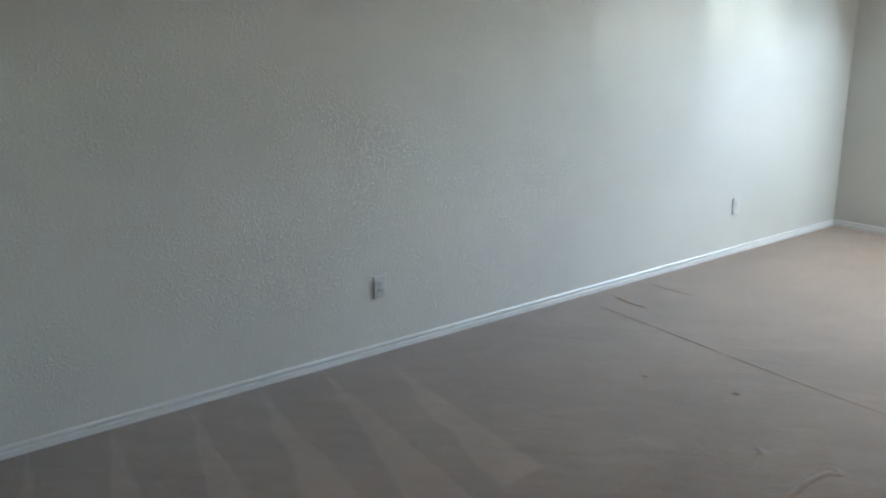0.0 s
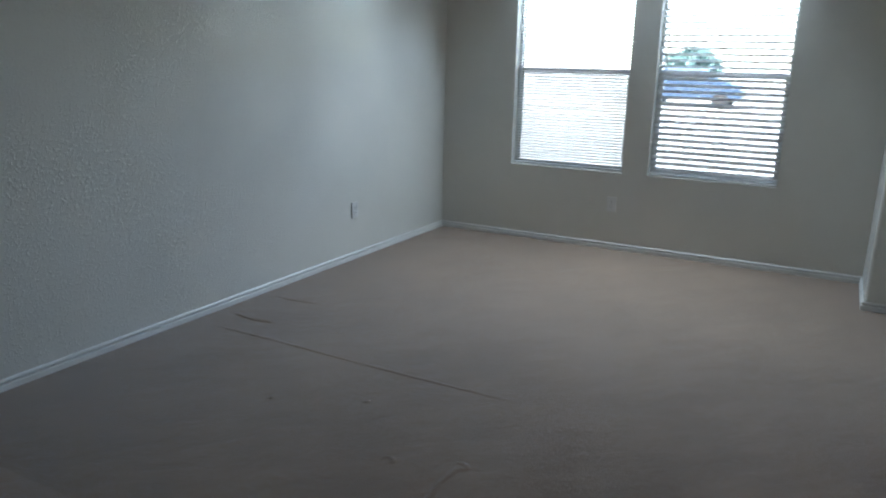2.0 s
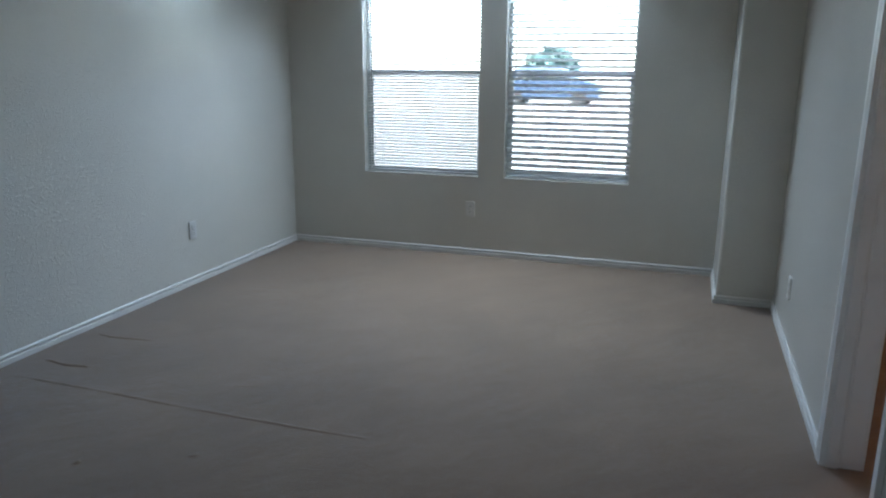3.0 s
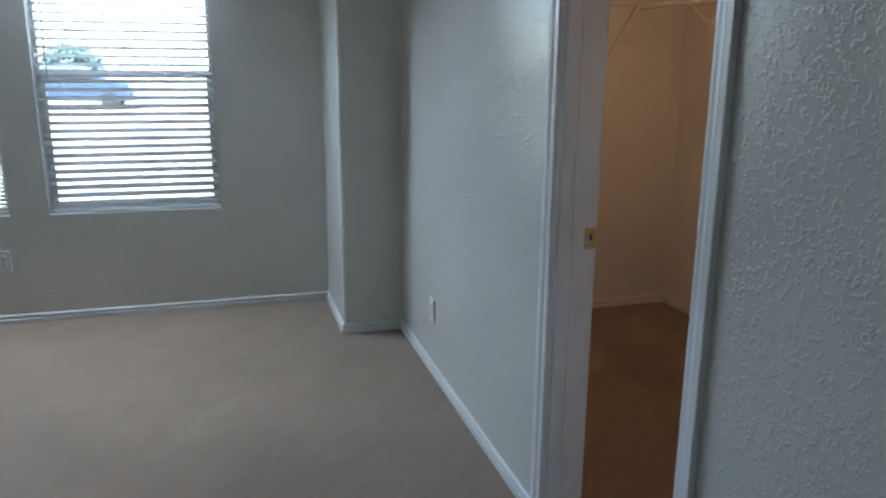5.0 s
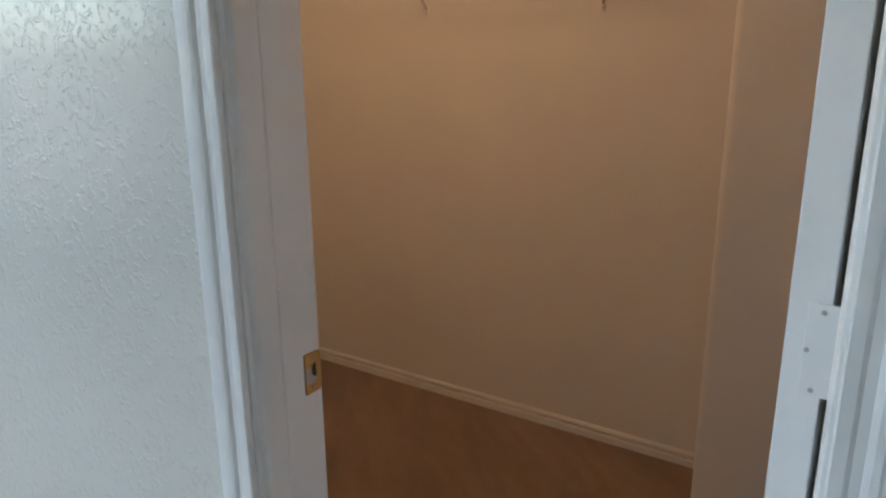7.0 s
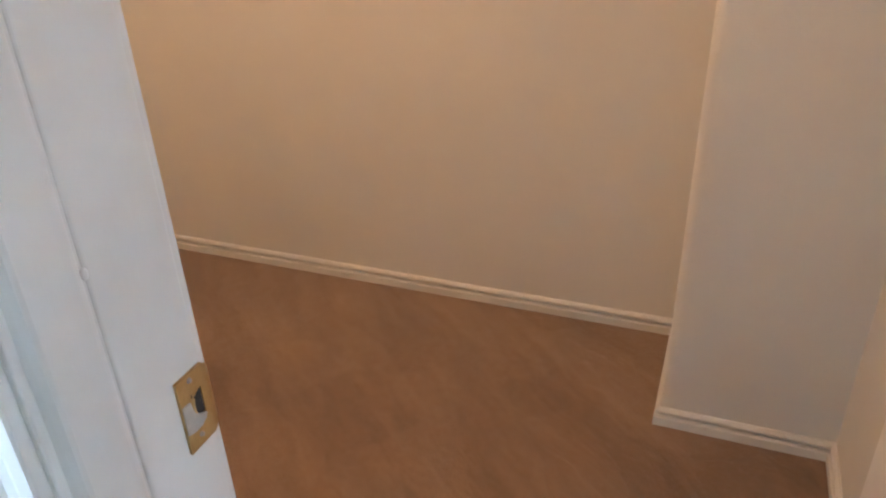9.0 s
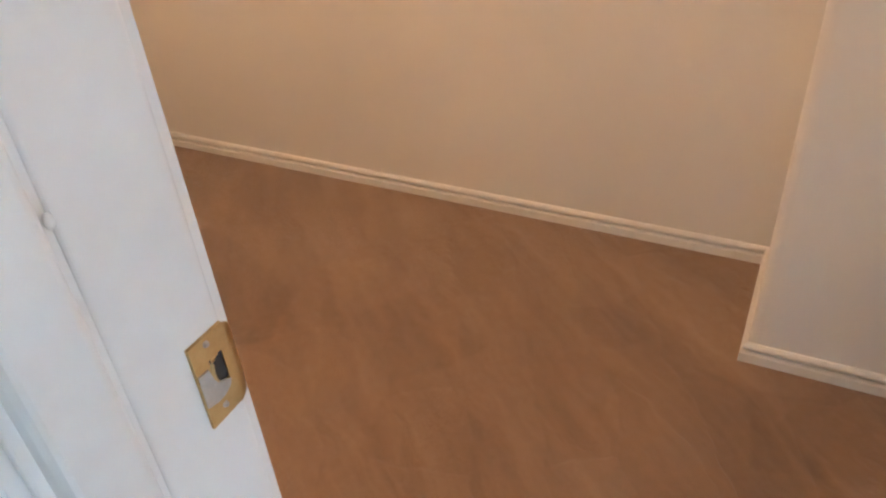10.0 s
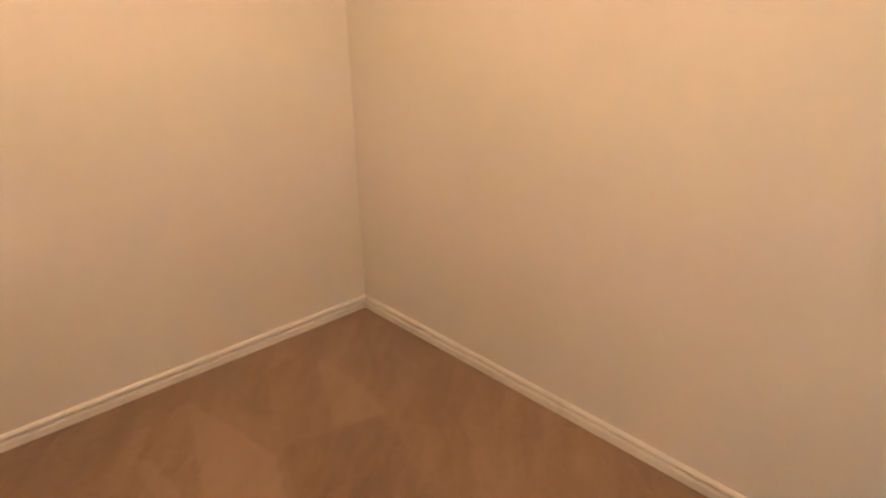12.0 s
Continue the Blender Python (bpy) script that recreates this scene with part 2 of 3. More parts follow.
BARK = speckled("bark", (0.09, 0.065, 0.045), (0.17, 0.13, 0.10), 9, 0.95, 0, 0.01)
LEAF = speckled("leaf_green", (0.03, 0.065, 0.060), (0.05, 0.095, 0.085), 2.5, 0.6)
TINTED = speckled("tinted_glass", (0.02, 0.025, 0.03), (0.03, 0.035, 0.04), 2, 0.08)


def slat_material():
    m, n, l, b = material("blind_slat", (0.78, 0.78, 0.75), 0.45)
    co = n.new("ShaderNodeTexCoord").outputs["Object"]
    t = noise_node(n, l, 8, 3, 0.5, co)
    c = ramp(n, l, t.outputs["Fac"], ((0.3, (0.74, 0.74, 0.71)), (0.7, (0.80, 0.80, 0.78))))
    l.new(c.outputs["Color"], b.inputs["Base Color"])
    thin = n.new("ShaderNodeBsdfTranslucent")
    thin.inputs["Color"].default_value = (0.75, 0.76, 0.76, 1)
    mix = n.new("ShaderNodeMixShader")
    mix.inputs[0].default_value = 0.15
    l.new(b.outputs[0], mix.inputs[1])
    l.new(thin.outputs[0], mix.inputs[2])
    l.new(mix.outputs[0], n["Material Output"].inputs["Surface"])
    return m


def glass_material():
    m, n, l, b = material("window_glass", (1, 1, 1), 0.0)
    clear = n.new("ShaderNodeBsdfTransparent")
    clear.inputs["Color"].default_value = (0.92, 0.95, 0.95, 1)
    shine = n.new("ShaderNodeBsdfGlossy")
    shine.inputs["Roughness"].default_value = 0.02
    fres = n.new("ShaderNodeFresnel")
    fres.inputs["IOR"].default_value = 1.45
    mix = n.new("ShaderNodeMixShader")
    l.new(fres.outputs[0], mix.inputs[0])
    l.new(clear.outputs[0], mix.inputs[1])
    l.new(shine.outputs[0], mix.inputs[2])
    l.new(mix.outputs[0], n["Material Output"].inputs["Surface"])
    return m


def screen_material():
    m, n, l, b = material("insect_mesh", (0.12, 0.12, 0.12), 0.7)
    clear = n.new("ShaderNodeBsdfTransparent")
    mix = n.new("ShaderNodeMixShader")
    mix.inputs[0].default_value = 0.6
    l.new(b.outputs[0], mix.inputs[1])
    l.new(clear.outputs[0], mix.inputs[2])
    l.new(mix.outputs[0], n["Material Output"].inputs["Surface"])
    return m


SCREEN = screen_material()
SLAT = slat_material()
GLASS = glass_material()


# mesh helpers
def box(bm, x0, x1, y0, y1, z0, z1, bevel=0.0, segments=2):
    vs = [bm.verts.new((x, y, z)) for x in (x0, x1) for y in (y0, y1) for z in (z0, z1)]
    fs = [bm.faces.new([vs[i] for i in q]) for q in ((0, 1, 3, 2), (4, 6, 7, 5), (0, 4, 5, 1), (2, 3, 7, 6), (0, 2, 6, 4), (1, 5, 7, 3))]
    if bevel:
        es = list({e for f in fs for e in f.edges})
        bmesh.ops.bevel(bm, geom=es, offset=bevel, segments=segments, profile=0.5, affect="EDGES")
    return bm


def tube(bm, pts, r, sides=8, caps=True):
    """A round bar along a polyline."""
    pts = [Vector(p) for p in pts]
    rings = []
    for i, p in enumerate(pts):
        d = (pts[min(i + 1, len(pts) - 1)] - pts[max(i - 1, 0)]).normalized()
        a = d.orthogonal().normalized() if abs(d.z) > 0.9 else d.cross(Vector((0, 0, 1))).normalized()
        c = d.cross(a)
        rr = r[i] if isinstance(r, (list, tuple)) else r
        rings.append([bm.verts.new(p + (a * math.cos(2 * math.pi * k / sides) + c * math.sin(2 * math.pi * k / sides)) * rr) for k in range(sides)])
    for A, B in zip(rings, rings[1:]):
        for k in range(sides):
            bm.faces.new((A[k], A[(k + 1) % sides], B[(k + 1) % sides], B[k]))
    if caps:
        bm.faces.new(rings[0][::-1])
        bm.faces.new(rings[-1])
    return bm


def loft(bm, sections):
    """Skins matching closed outlines and caps both ends."""
    rings = [[bm.verts.new(p) for p in s] for s in sections]
    k = len(rings[0])
    for A, B in zip(rings, rings[1:]):
        for i in range(k):
            bm.faces.new((A[i], A[(i + 1) % k], B[(i + 1) % k], B[i]))
    bm.faces.new(rings[0][::-1])
    bm.faces.new(rings[-1])
    return bm


def part(name, bm, mat, parent=None, label="", smooth=False):
    bmesh.ops.recalc_face_normals(bm, faces=bm.faces)
    me = bpy.data.meshes.new(name)
    bm.to_mesh(me)
    bm.free()
    me.materials.append(mat)
    if smooth:
        for p in me.polygons:
            p.use_smooth = True
    ob = new(name, me)
    if parent:
        ob.parent = parent
    if label:
        ob["label"] = label
    return ob


def shared(name, ob, parent, m):
    """Another object on the mesh of ob."""
    o = new(name, ob.data)
    o.parent = parent
    o.matrix_basis = m
    return o


def thing(name, label, category, group="", kind="", at=(0, 0, 0)):
    e = new(name)
    e.location = at
    return tagged(e, label, category, group, kind)


def structure(name, bm, mat, label, category, smooth=False):
    return tagged(part(name, bm, mat, None, "", smooth), label, category, "", "structure")


# the shell of both rooms
structure("floor", box(bmesh.new(), -0.12, X2 + 0.1, YB - 0.12, YW + 0.14, -0.12, 0.0), CARPET, "tan cut-pile carpet with vacuum strokes and wrinkles", "carpet")
floor_ob = bpy.data.objects["floor"]
structure("ceiling", box(bmesh.new(), -0.12, X2 + 0.1, YB - 0.12, YW + 0.14, CEIL, CEIL + 0.12), CEILING, "plain white textured ceiling over bedroom and closet", "ceiling")
structure("wall_left", box(bmesh.new(), -0.12, 0, YB - 0.12, YW + 0.14, 0, CEIL), WALL, "long off-white textured bedroom wall", "wall")
structure("wall_back", box(bmesh.new(), 0, WT, YB - 0.12, YB, 0, CEIL), WALL, "plain off-white bedroom wall", "wall")

bm = bmesh.new()
(a0, a1), (b0, b1) = WINS
for x0, x1, z0, z1 in ((0, WT, 0, SILL), (0, WT, WTOP, CEIL), (0, a0, SILL, WTOP), (a1, b0, SILL, WTOP), (b1, WT, SILL, WTOP)):
    box(bm, x0, x1, YW, YW + 0.14, z0, z1)
structure("wall_window", bm, WALL, "off-white textured wall with two window openings", "wall")

bm = bmesh.new()
box(bm, W, WT, YB, YNJ - 0.018, 0, CEIL)
box(bm, W, WT, YJ + 0.018, YW, 0, CEIL)
box(bm, W, WT, YNJ - 0.018, YJ + 0.018, HEAD + 0.018, CEIL)
structure("wall_door", bm, WALL, "off-white semi-gloss textured wall with closet doorway", "wall")

bm = bmesh.new()
box(bm, COLX, W, COLY, YW, 0, CEIL)
edge = [e for e in bm.edges if all(abs(v.co.x - COLX) < 1e-4 and abs(v.co.y - COLY) < 1e-4 for v in e.verts)]
bmesh.ops.bevel(bm, geom=edge, offset=0.024, segments=6, profile=0.5, affect="EDGES")
structure("wall_column", bm, WALL, "boxed-out off-white corner with rounded edge", "wall")

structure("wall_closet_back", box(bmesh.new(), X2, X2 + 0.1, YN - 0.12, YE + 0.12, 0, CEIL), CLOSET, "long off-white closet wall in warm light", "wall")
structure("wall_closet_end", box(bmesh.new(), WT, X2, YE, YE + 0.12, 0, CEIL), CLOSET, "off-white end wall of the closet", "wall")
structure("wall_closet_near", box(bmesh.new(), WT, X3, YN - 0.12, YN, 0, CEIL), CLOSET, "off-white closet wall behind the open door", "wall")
bm = bmesh.new()
box(bm, X3, X2, YN - 0.12, YBMP, 0, CEIL)
edge = [e for e in bm.edges if all(abs(v.co.x - X3) < 1e-4 and abs(v.co.y - YBMP) < 1e-4 for v in e.verts)]
bmesh.ops.bevel(bm, geom=edge, offset=0.024, segments=6, profile=0.5, affect="EDGES")
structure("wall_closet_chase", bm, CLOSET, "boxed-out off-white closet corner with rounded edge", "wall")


# baseboards: a moulded profile swept along each wall with mitred ends
BASE = ((0, 0), (0.0140, 0), (0.0140, 0.0235), (0.0128, 0.0255), (0.0004, 0.0262), (0.0004, 0.0362), (0.0100, 0.0370), (0.0108, 0.0420), (0.0085, 0.0470), (0.0045, 0.0515), (0, 0.0515))


def baseboard_run(points, label):
    pts = [Vector(p) for p in points]
    dirs = [(q - p).normalized() for p, q in zip(pts, pts[1:])]
    left = [Vector((-d.y, d.x)) for d in dirs]
    for i, d in enumerate(dirs):
        ends = []
        for p, j in ((pts[i], i - 1), (pts[i + 1], i + 1)):
            if 0 <= j < len(dirs):
                nrm = left[i] + left[j]
                nrm = nrm / nrm.dot(left[i])
            else:
                nrm = left[i]
            ends.append([(p.x + nrm.x * o, p.y + nrm.y * o, z) for o, z in BASE])
        structure("baseboard", loft(bmesh.new(), ends), BASEPAINT, label, "baseboard")


CAS, REVEAL = 0.058, 0.005
baseboard_run([(W, YNJ - REVEAL - CAS), (W, YB), (0, YB), (0, YW), (COLX, YW), (COLX, COLY), (W, COLY), (W, YJ + REVEAL + CAS)][::-1],
              "white moulded wooden baseboard along the bedroom wall")
baseboard_run([(WT + 0.17, YN), (X3, YN), (X3, YBMP), (X2, YBMP), (X2, YE), (WT, YE), (WT, YJ + REVEAL + CAS)],
              "white moulded wooden baseboard along the closet wall")

# carpet wrinkles, seam and furniture dents
def ridge(x0, x1, y, h, w, seed, bow=0.012):
    bm = bmesh.new()
    n = max(10, int((x1 - x0) / 0.02))
    rows = []
    for i in range(n + 1):
        u = i / n
        yy = y + bow * math.sin(u * 5 + seed) + 0.004 * noise.noise((u * 9, seed, 0))
        hh = h * min(1, 8 * u, 8 * (1 - u)) * (0.7 + 0.5 * noise.noise((u * 12, seed, 3)))
        rows.append([bm.verts.new((x0 + (x1 - x0) * u, yy + k * w, -0.003 + max(0, hh) * (1 - (k / 1.0) ** 2) + 0.002 * (abs(k) < 0.9))) for k in (-1, -0.6, -0.2, 0.2, 0.6, 1)])
    for A, B in zip(rows, rows[1:]):
        for k in range(5):
            bm.faces.new((A[k], A[k + 1], B[k + 1], B[k]))
    return bm


for name, x0, x1, y, h, w, sd in (("carpet_seam", 0.05, 2.03, 2.05, 0.0055, 0.016, 1), ("carpet_wrinkle", 0.12, 0.42, 2.255, 0.0095, 0.017, 2), ("carpet_wrinkle", 0.10, 0.46, 2.638, 0.0065, 0.014, 3)):
    part(name, ridge(x0, x1, y, h, w, sd), CARPET, floor_ob, "raised ridge in the tan carpet", True)


crease = part("carpet_wrinkle", ridge(0, 0.30, 0, 0.0065, 0.018, 5, 0.008), CARPET, floor_ob, "short crease in the tan carpet", True)
crease.matrix_basis = pose(1.985, 1.165, 0, 0, 0, 88)


def dent(x, y, r, seed):
    bm = bmesh.new()
    rings = []
    for rr, z in ((0.15, 0.0005), (0.45, 0.001), (0.7, 0.0045), (0.95, 0.0025), (1.3, -0.002)):
        rings.append([bm.verts.new((x + r * rr * math.cos(a) * (1 + 0.15 * noise.noise((math.cos(a), math.sin(a), seed))), y + 0.75 * r * rr * math.sin(a), z * (0.55 + 0.75 * math.sin(a + 0.6 + 0.5 * seed)) if z > 0 else z)) for a in [2 * math.pi * k / 14 for k in range(14)]])
    for A, B in zip(rings, rings[1:]):
        for k in range(14):
            bm.faces.new((A[k], A[(k + 1) % 14], B[(k + 1) % 14], B[k]))
    bm.faces.new(rings[0])
    return bm


for i, (x, y, r) in enumerate(((1.741, 1.355, 0.035), (1.992, 1.45, 0.04), (1.024, 1.531, 0.022), (1.401, 1.716, 0.022))):
    part("carpet_dent", dent(x, y, r, i), CARPET, floor_ob, "furniture dent pressed into the carpet", True)


# doorway: jambs, stops, casings and the brass strike
frame_ob = thing("door_1", "white painted door frame with moulded casing, closet doorway", "door frame", "", "structure")
JX0, JX1 = W - 0.001, WT + 0.001
# far jamb in three boxes; the added shallow groove imitates the stop's soft shadow
bm = bmesh.new()
box(bm, JX0, 3.7005, YJ, YJ + 0.018, 0, HEAD, 0.0015)
box(bm, 3.7060, JX1, YJ, YJ + 0.018, 0, HEAD, 0.0035, 4)
box(bm, 3.7005, 3.7090, YJ + 0.0018, YJ + 0.018, 0, HEAD)
part("jamb", bm, TRIM, frame_ob)
part("jamb", box(bmesh.new(), JX0, JX1, YNJ - 0.018, YNJ, 0, HEAD, 0.0015), TRIM, frame_ob)
part("jamb", box(bmesh.new(), JX0, JX1, YNJ - 0.018, YJ + 0.018, HEAD, HEAD + 0.018, 0.0015), TRIM, frame_ob)


def stop_profile():
    """Outline in x and in depth off the jamb of a door stop, its edges softened by caulk and old paint."""
    return [(3.6535, 0), (3.6555, 0.0040), (3.6580, 0.0080), (3.6610, 0.0092), (3.6930, 0.0094), (3.6960, 0.0086), (3.6985, 0.0060), (3.7000, 0.0022), (3.7005, 0)]


part("stop", loft(bmesh.new(), [[(x, YJ - d, z) for x, d in stop_profile()] for z in (0, HEAD - 0.011)]), TRIM, frame_ob)
part("stop", loft(bmesh.new(), [[(x, YNJ + d * 0.4, z) for x, d in stop_profile()] for z in (0, HEAD - 0.011)]), TRIM, frame_ob)
part("stop", loft(bmesh.new(), [[(x, y, HEAD - d) for x, d in stop_profile()] for y in (YNJ, YJ)]), TRIM, frame_ob)
# a blob of paint on the far stop
bm = bmesh.new()
bmesh.ops.create_icosphere(bm, subdivisions=2, radius=0.004, matrix=Matrix.Translation((3.7050, YJ - 0.001, 1.086)) @ Matrix.Diagonal((0.7, 0.5, 1.1, 1)))
part("paint_drip", bm, TRIM, frame_ob, "dried drip of white paint", True)

# casing outline: distance out from the opening, thickness off the wall
CASING = ((0, 0), (0, 0.0095), (0.002, 0.0110), (0.012, 0.0115), (0.016, 0.0106), (0.024, 0.0114), (0.030, 0.0142), (0.036, 0.0156), (0.0385, 0.0151), (0.041, 0.0156), (0.055, 0.0160), (0.058, 0.0142), (0.058, 0))


def casing_set(x, out, near=True):
    lo, hi, top = YNJ - REVEAL, YJ + REVEAL, HEAD + REVEAL
    if near:
        part("casing", loft(bmesh.new(), [[(x + out * t, lo - d, 0) for d, t in CASING], [(x + out * t, lo - d, top + d) for d, t in CASING]]), TRIM, frame_ob)
    part("casing", loft(bmesh.new(), [[(x + out * t, hi + d, 0) for d, t in CASING], [(x + out * t, hi + d, top + d) for d, t in CASING]]), TRIM, frame_ob)
    part("casing", loft(bmesh.new(), [[(x + out * t, lo - d, top + d) for d, t in CASING], [(x + out * t, hi + d, top + d) for d, t in CASING]]), TRIM, frame_ob)


casing_set(W, -1)
casing_set(WT, 1, False)

# strike plate with its latch hole, lip and screws
bm = bmesh.new()
sx0, sx1, sz0, sz1 = 3.7465, 3.7805, 0.911, 0.974
hx0, hx1, hz0, hz1 = 3.7580, 3.7690, 0.935, 0.957
y0, y1 = YJ - 0.0022, YJ + 0.0005
box(bm, sx0, hx0, y0, y1, sz0, sz1)
box(bm, hx1, sx1 - 0.006, y0, y1, sz0, sz1)
box(bm, hx0, hx1, y0, y1, sz0, hz0)
box(bm, hx0, hx1, y0, y1, hz1, sz1)
lip = []
for k in range(6):
    a = k / 5 * math.radians(50)
    lip.append((sx1 - 0.006 + 0.012 * math.sin(a), YJ - 0.0022 + 0.012 * (1 - math.cos(a))))
for (xa, ya), (xb, yb), cut in zip(lip, lip[1:], (0.001, 0.002, 0.004, 0.007, 0.011)):
    v = [bm.verts.new(p) for p in ((xa, ya, sz0 + cut), (xb, yb, sz0 + cut + 0.001), (xb, yb, sz1 - cut - 0.001), (xa, ya, sz1 - cut))]
    v2 = [bm.verts.new((p.co.x - 0.001, p.co.y + 0.0015, p.co.z)) for p in v]
    bm.faces.new(v)
    bm.faces.new(v2[::-1])
    for i in range(4):
        bm.faces.new((v[i], v2[i], v2[(i + 1) % 4], v[(i + 1) % 4]))
strike = part("strike_plate", bm, BRASS, frame_ob, "worn brass strike plate")
# dark-coloured block in the opening, standing in for the shade inside the hole
part("latch_hole", box(bmesh.new(), hx0, hx1, YJ - 0.0012, YJ - 0.0002, hz0, hz1), SLOT, strike, "dark latch hole")
# brass lining of the hole and the paint-smeared tab below it
bm = bmesh.new()
tube(bm, [(3.7640 + 0.0058 * math.cos(q), YJ - 0.0014, 0.9455 + 0.0108 * math.sin(q)) for q in [radians(70 + 18 * k) for k in range(13)]], [0.0007 + 0.0013 * math.sin(math.pi * k / 12) for k in range(13)], 8)
part("rim", bm, BRASS, strike, "", True)
bm = bmesh.new()
fan = [(0.02, 0.33), (0.22, 0.34), (0.27, 0.50), (0.38, 0.58), (0.56, 0.635), (0.52, 0.70), (0.37, 0.75), (0.20, 0.755), (0.01, 0.72)]
loft(bm, [[(sx0 + 0.040 * u, y, sz1 - 0.063 * v) for u, v in fan] for y in (YJ - 0.0031, YJ - 0.0012)])
part("latch_tab", bm, SMEARED, strike, "pale paint-smeared tab")
for sz in (0.9690, 0.9200):
    bm = bmesh.new()
    bmesh.ops.create_cone(bm, cap_ends=True, segments=14, radius1=0.0024, radius2=0.0014, depth=0.002, matrix=Matrix.Translation((3.7596, YJ - 0.0030, sz)) @ Matrix.Rotation(radians(90), 4, "X"))
    part("screw", bm, STEEL, strike, "steel screw head")

# the door, swung a quarter turn into the closet
door = thing("closet_door", "white painted closet door standing open into the closet", "door", at=(3.788, YNJ + 0.018, 0))
DW, DT, DH = 0.68, 0.038, 2.015
bm = bmesh.new()
box(bm, 0, DW, 0, DT, 0.012, DH, 0.0015)
part("slab", bm, TRIM, door)
for hz in (0.25, 1.117, 1.80):
    bm = bmesh.new()
    box(bm, -0.0025, 0.0004, -0.013, 0.020, hz - 0.048, hz + 0.048, 0.0006, 1)
    hinge = part("hinge", bm, TRIM, door, "hinge painted over in white")
    bm = bmesh.new()
    tube(bm, [(0.004, -0.010, hz - 0.046), (0.004, -0.010, hz + 0.046)], 0.006, 10)
    part("knuckle", bm, TRIM, hinge, "", True)
    for sy, dz in ((0.006, 0.040), (0.017, 0.0), (0.009, -0.041)):
        bm = bmesh.new()
        bmesh.ops.create_cone(bm, cap_ends=True, segments=12, radius1=0.0026, radius2=0.0020, depth=0.0012, matrix=Matrix.Translation((-0.003, sy, hz + dz)) @ Matrix.Rotation(radians(90), 4, "Y"))
        part("screw", bm, STEEL, hinge, "dark screw head")



# wall outlets
def outlet(label):
    """Built facing +y, centred on the origin."""
    e = thing("wall_outlet", label, "outlet", "wall outlets")
    bm = bmesh.new()
    box(bm, -0.036, 0.036, 0, 0.009, -0.0585, 0.0585, 0.003)
    plate = part("cover_plate", bm, PLASTIC, e)
    for z in (0.0195, -0.0195):
        bm = bmesh.new()
        box(bm, -0.017, 0.017, 0.007, 0.0115, z - 0.0145, z + 0.0145, 0.004)
        r = part("receptacle", bm, PLASTIC, e)
        # slots and holes are dark solids, the shade inside them put in as colour
        for x0, hh in ((-0.0075, 0.005), (0.0055, 0.004)):
            part("slot", box(bmesh.new(), x0, x0 + 0.002, 0.0108, 0.0118, z - 0.002, z - 0.002 + 2 * hh), SLOT, r, "dark slot")
        bm = bmesh.new()
        tube(bm, [(0, 0.0108, z - 0.008), (0, 0.0118, z - 0.008)], 0.0025, 10)
        part("ground_hole", bm, SLOT, r, "dark round hole")
    bm = bmesh.new()
    tube(bm, [(0, 0.008, 0), (0, 0.0105, 0)], 0.003, 10)
    part("screw", bm, STEEL, e, "small steel screw")
    return e


ZO = 0.365
first = outlet("white duplex wall outlet with plastic cover plate")
first.matrix_basis = pose(0, 0.668, ZO, 0, 0, -90)
copy_thing(first, pose(0, 3.637, ZO, 0, 0, -90))
copy_thing(first, pose(1.524, YW, ZO, 0, 0, 180))
copy_thing(first, pose(W, 3.71, ZO - 0.05, 0, 0, 90))


# windows
def window(name, x0, x1):
    w = thing(name, "white vinyl single-hung window in a plain recess", "window", "", "structure")
    y0, y1 = YW + 0.082, YW + 0.138
    t = 0.020
    for q in ((x0, x0 + t, SILL, WTOP), (x1 - t, x1, SILL, WTOP), (x0 + t, x1 - t, SILL, SILL + t), (x0 + t, x1 - t, WTOP - t, WTOP)):
        part("window_frame", box(bmesh.new(), q[0], q[1], y0, y1, q[2], q[3], 0.003), VINYL, w)
    part("meeting_rail", box(bmesh.new(), x0 + t, x1 - t, y0 + 0.008, y1 - 0.006, RAIL - 0.022, RAIL + 0.022, 0.003), VINYL, w)
    s = 0.016
    for q in ((x0 + t, x0 + t + s, SILL + t, RAIL - 0.022), (x1 - t - s, x1 - t, SILL + t, RAIL - 0.022), (x0 + t + s, x1 - t - s, SILL + t, SILL + t + s)):
        part("sash", box(bmesh.new(), q[0], q[1], y0 + 0.010, y0 + 0.034, q[2], q[3], 0.002), VINYL, w)
    for z0, z1, yy in ((SILL + t, RAIL, y0 + 0.020), (RAIL, WTOP - t, y0 + 0.040)):
        p = part("pane", box(bmesh.new(), x0 + t, x1 - t, yy, yy + 0.004, z0, z1), GLASS, w)
        p.visible_shadow = False
    p = part("insect_screen", box(bmesh.new(), x0 + t, x1 - t, y1 - 0.006, y1 - 0.004, SILL + t, RAIL), SCREEN, w, "grey insect screen on the lower sash")
    return w


window("window_1", *WINS[0])
window("window_2", *WINS[1])


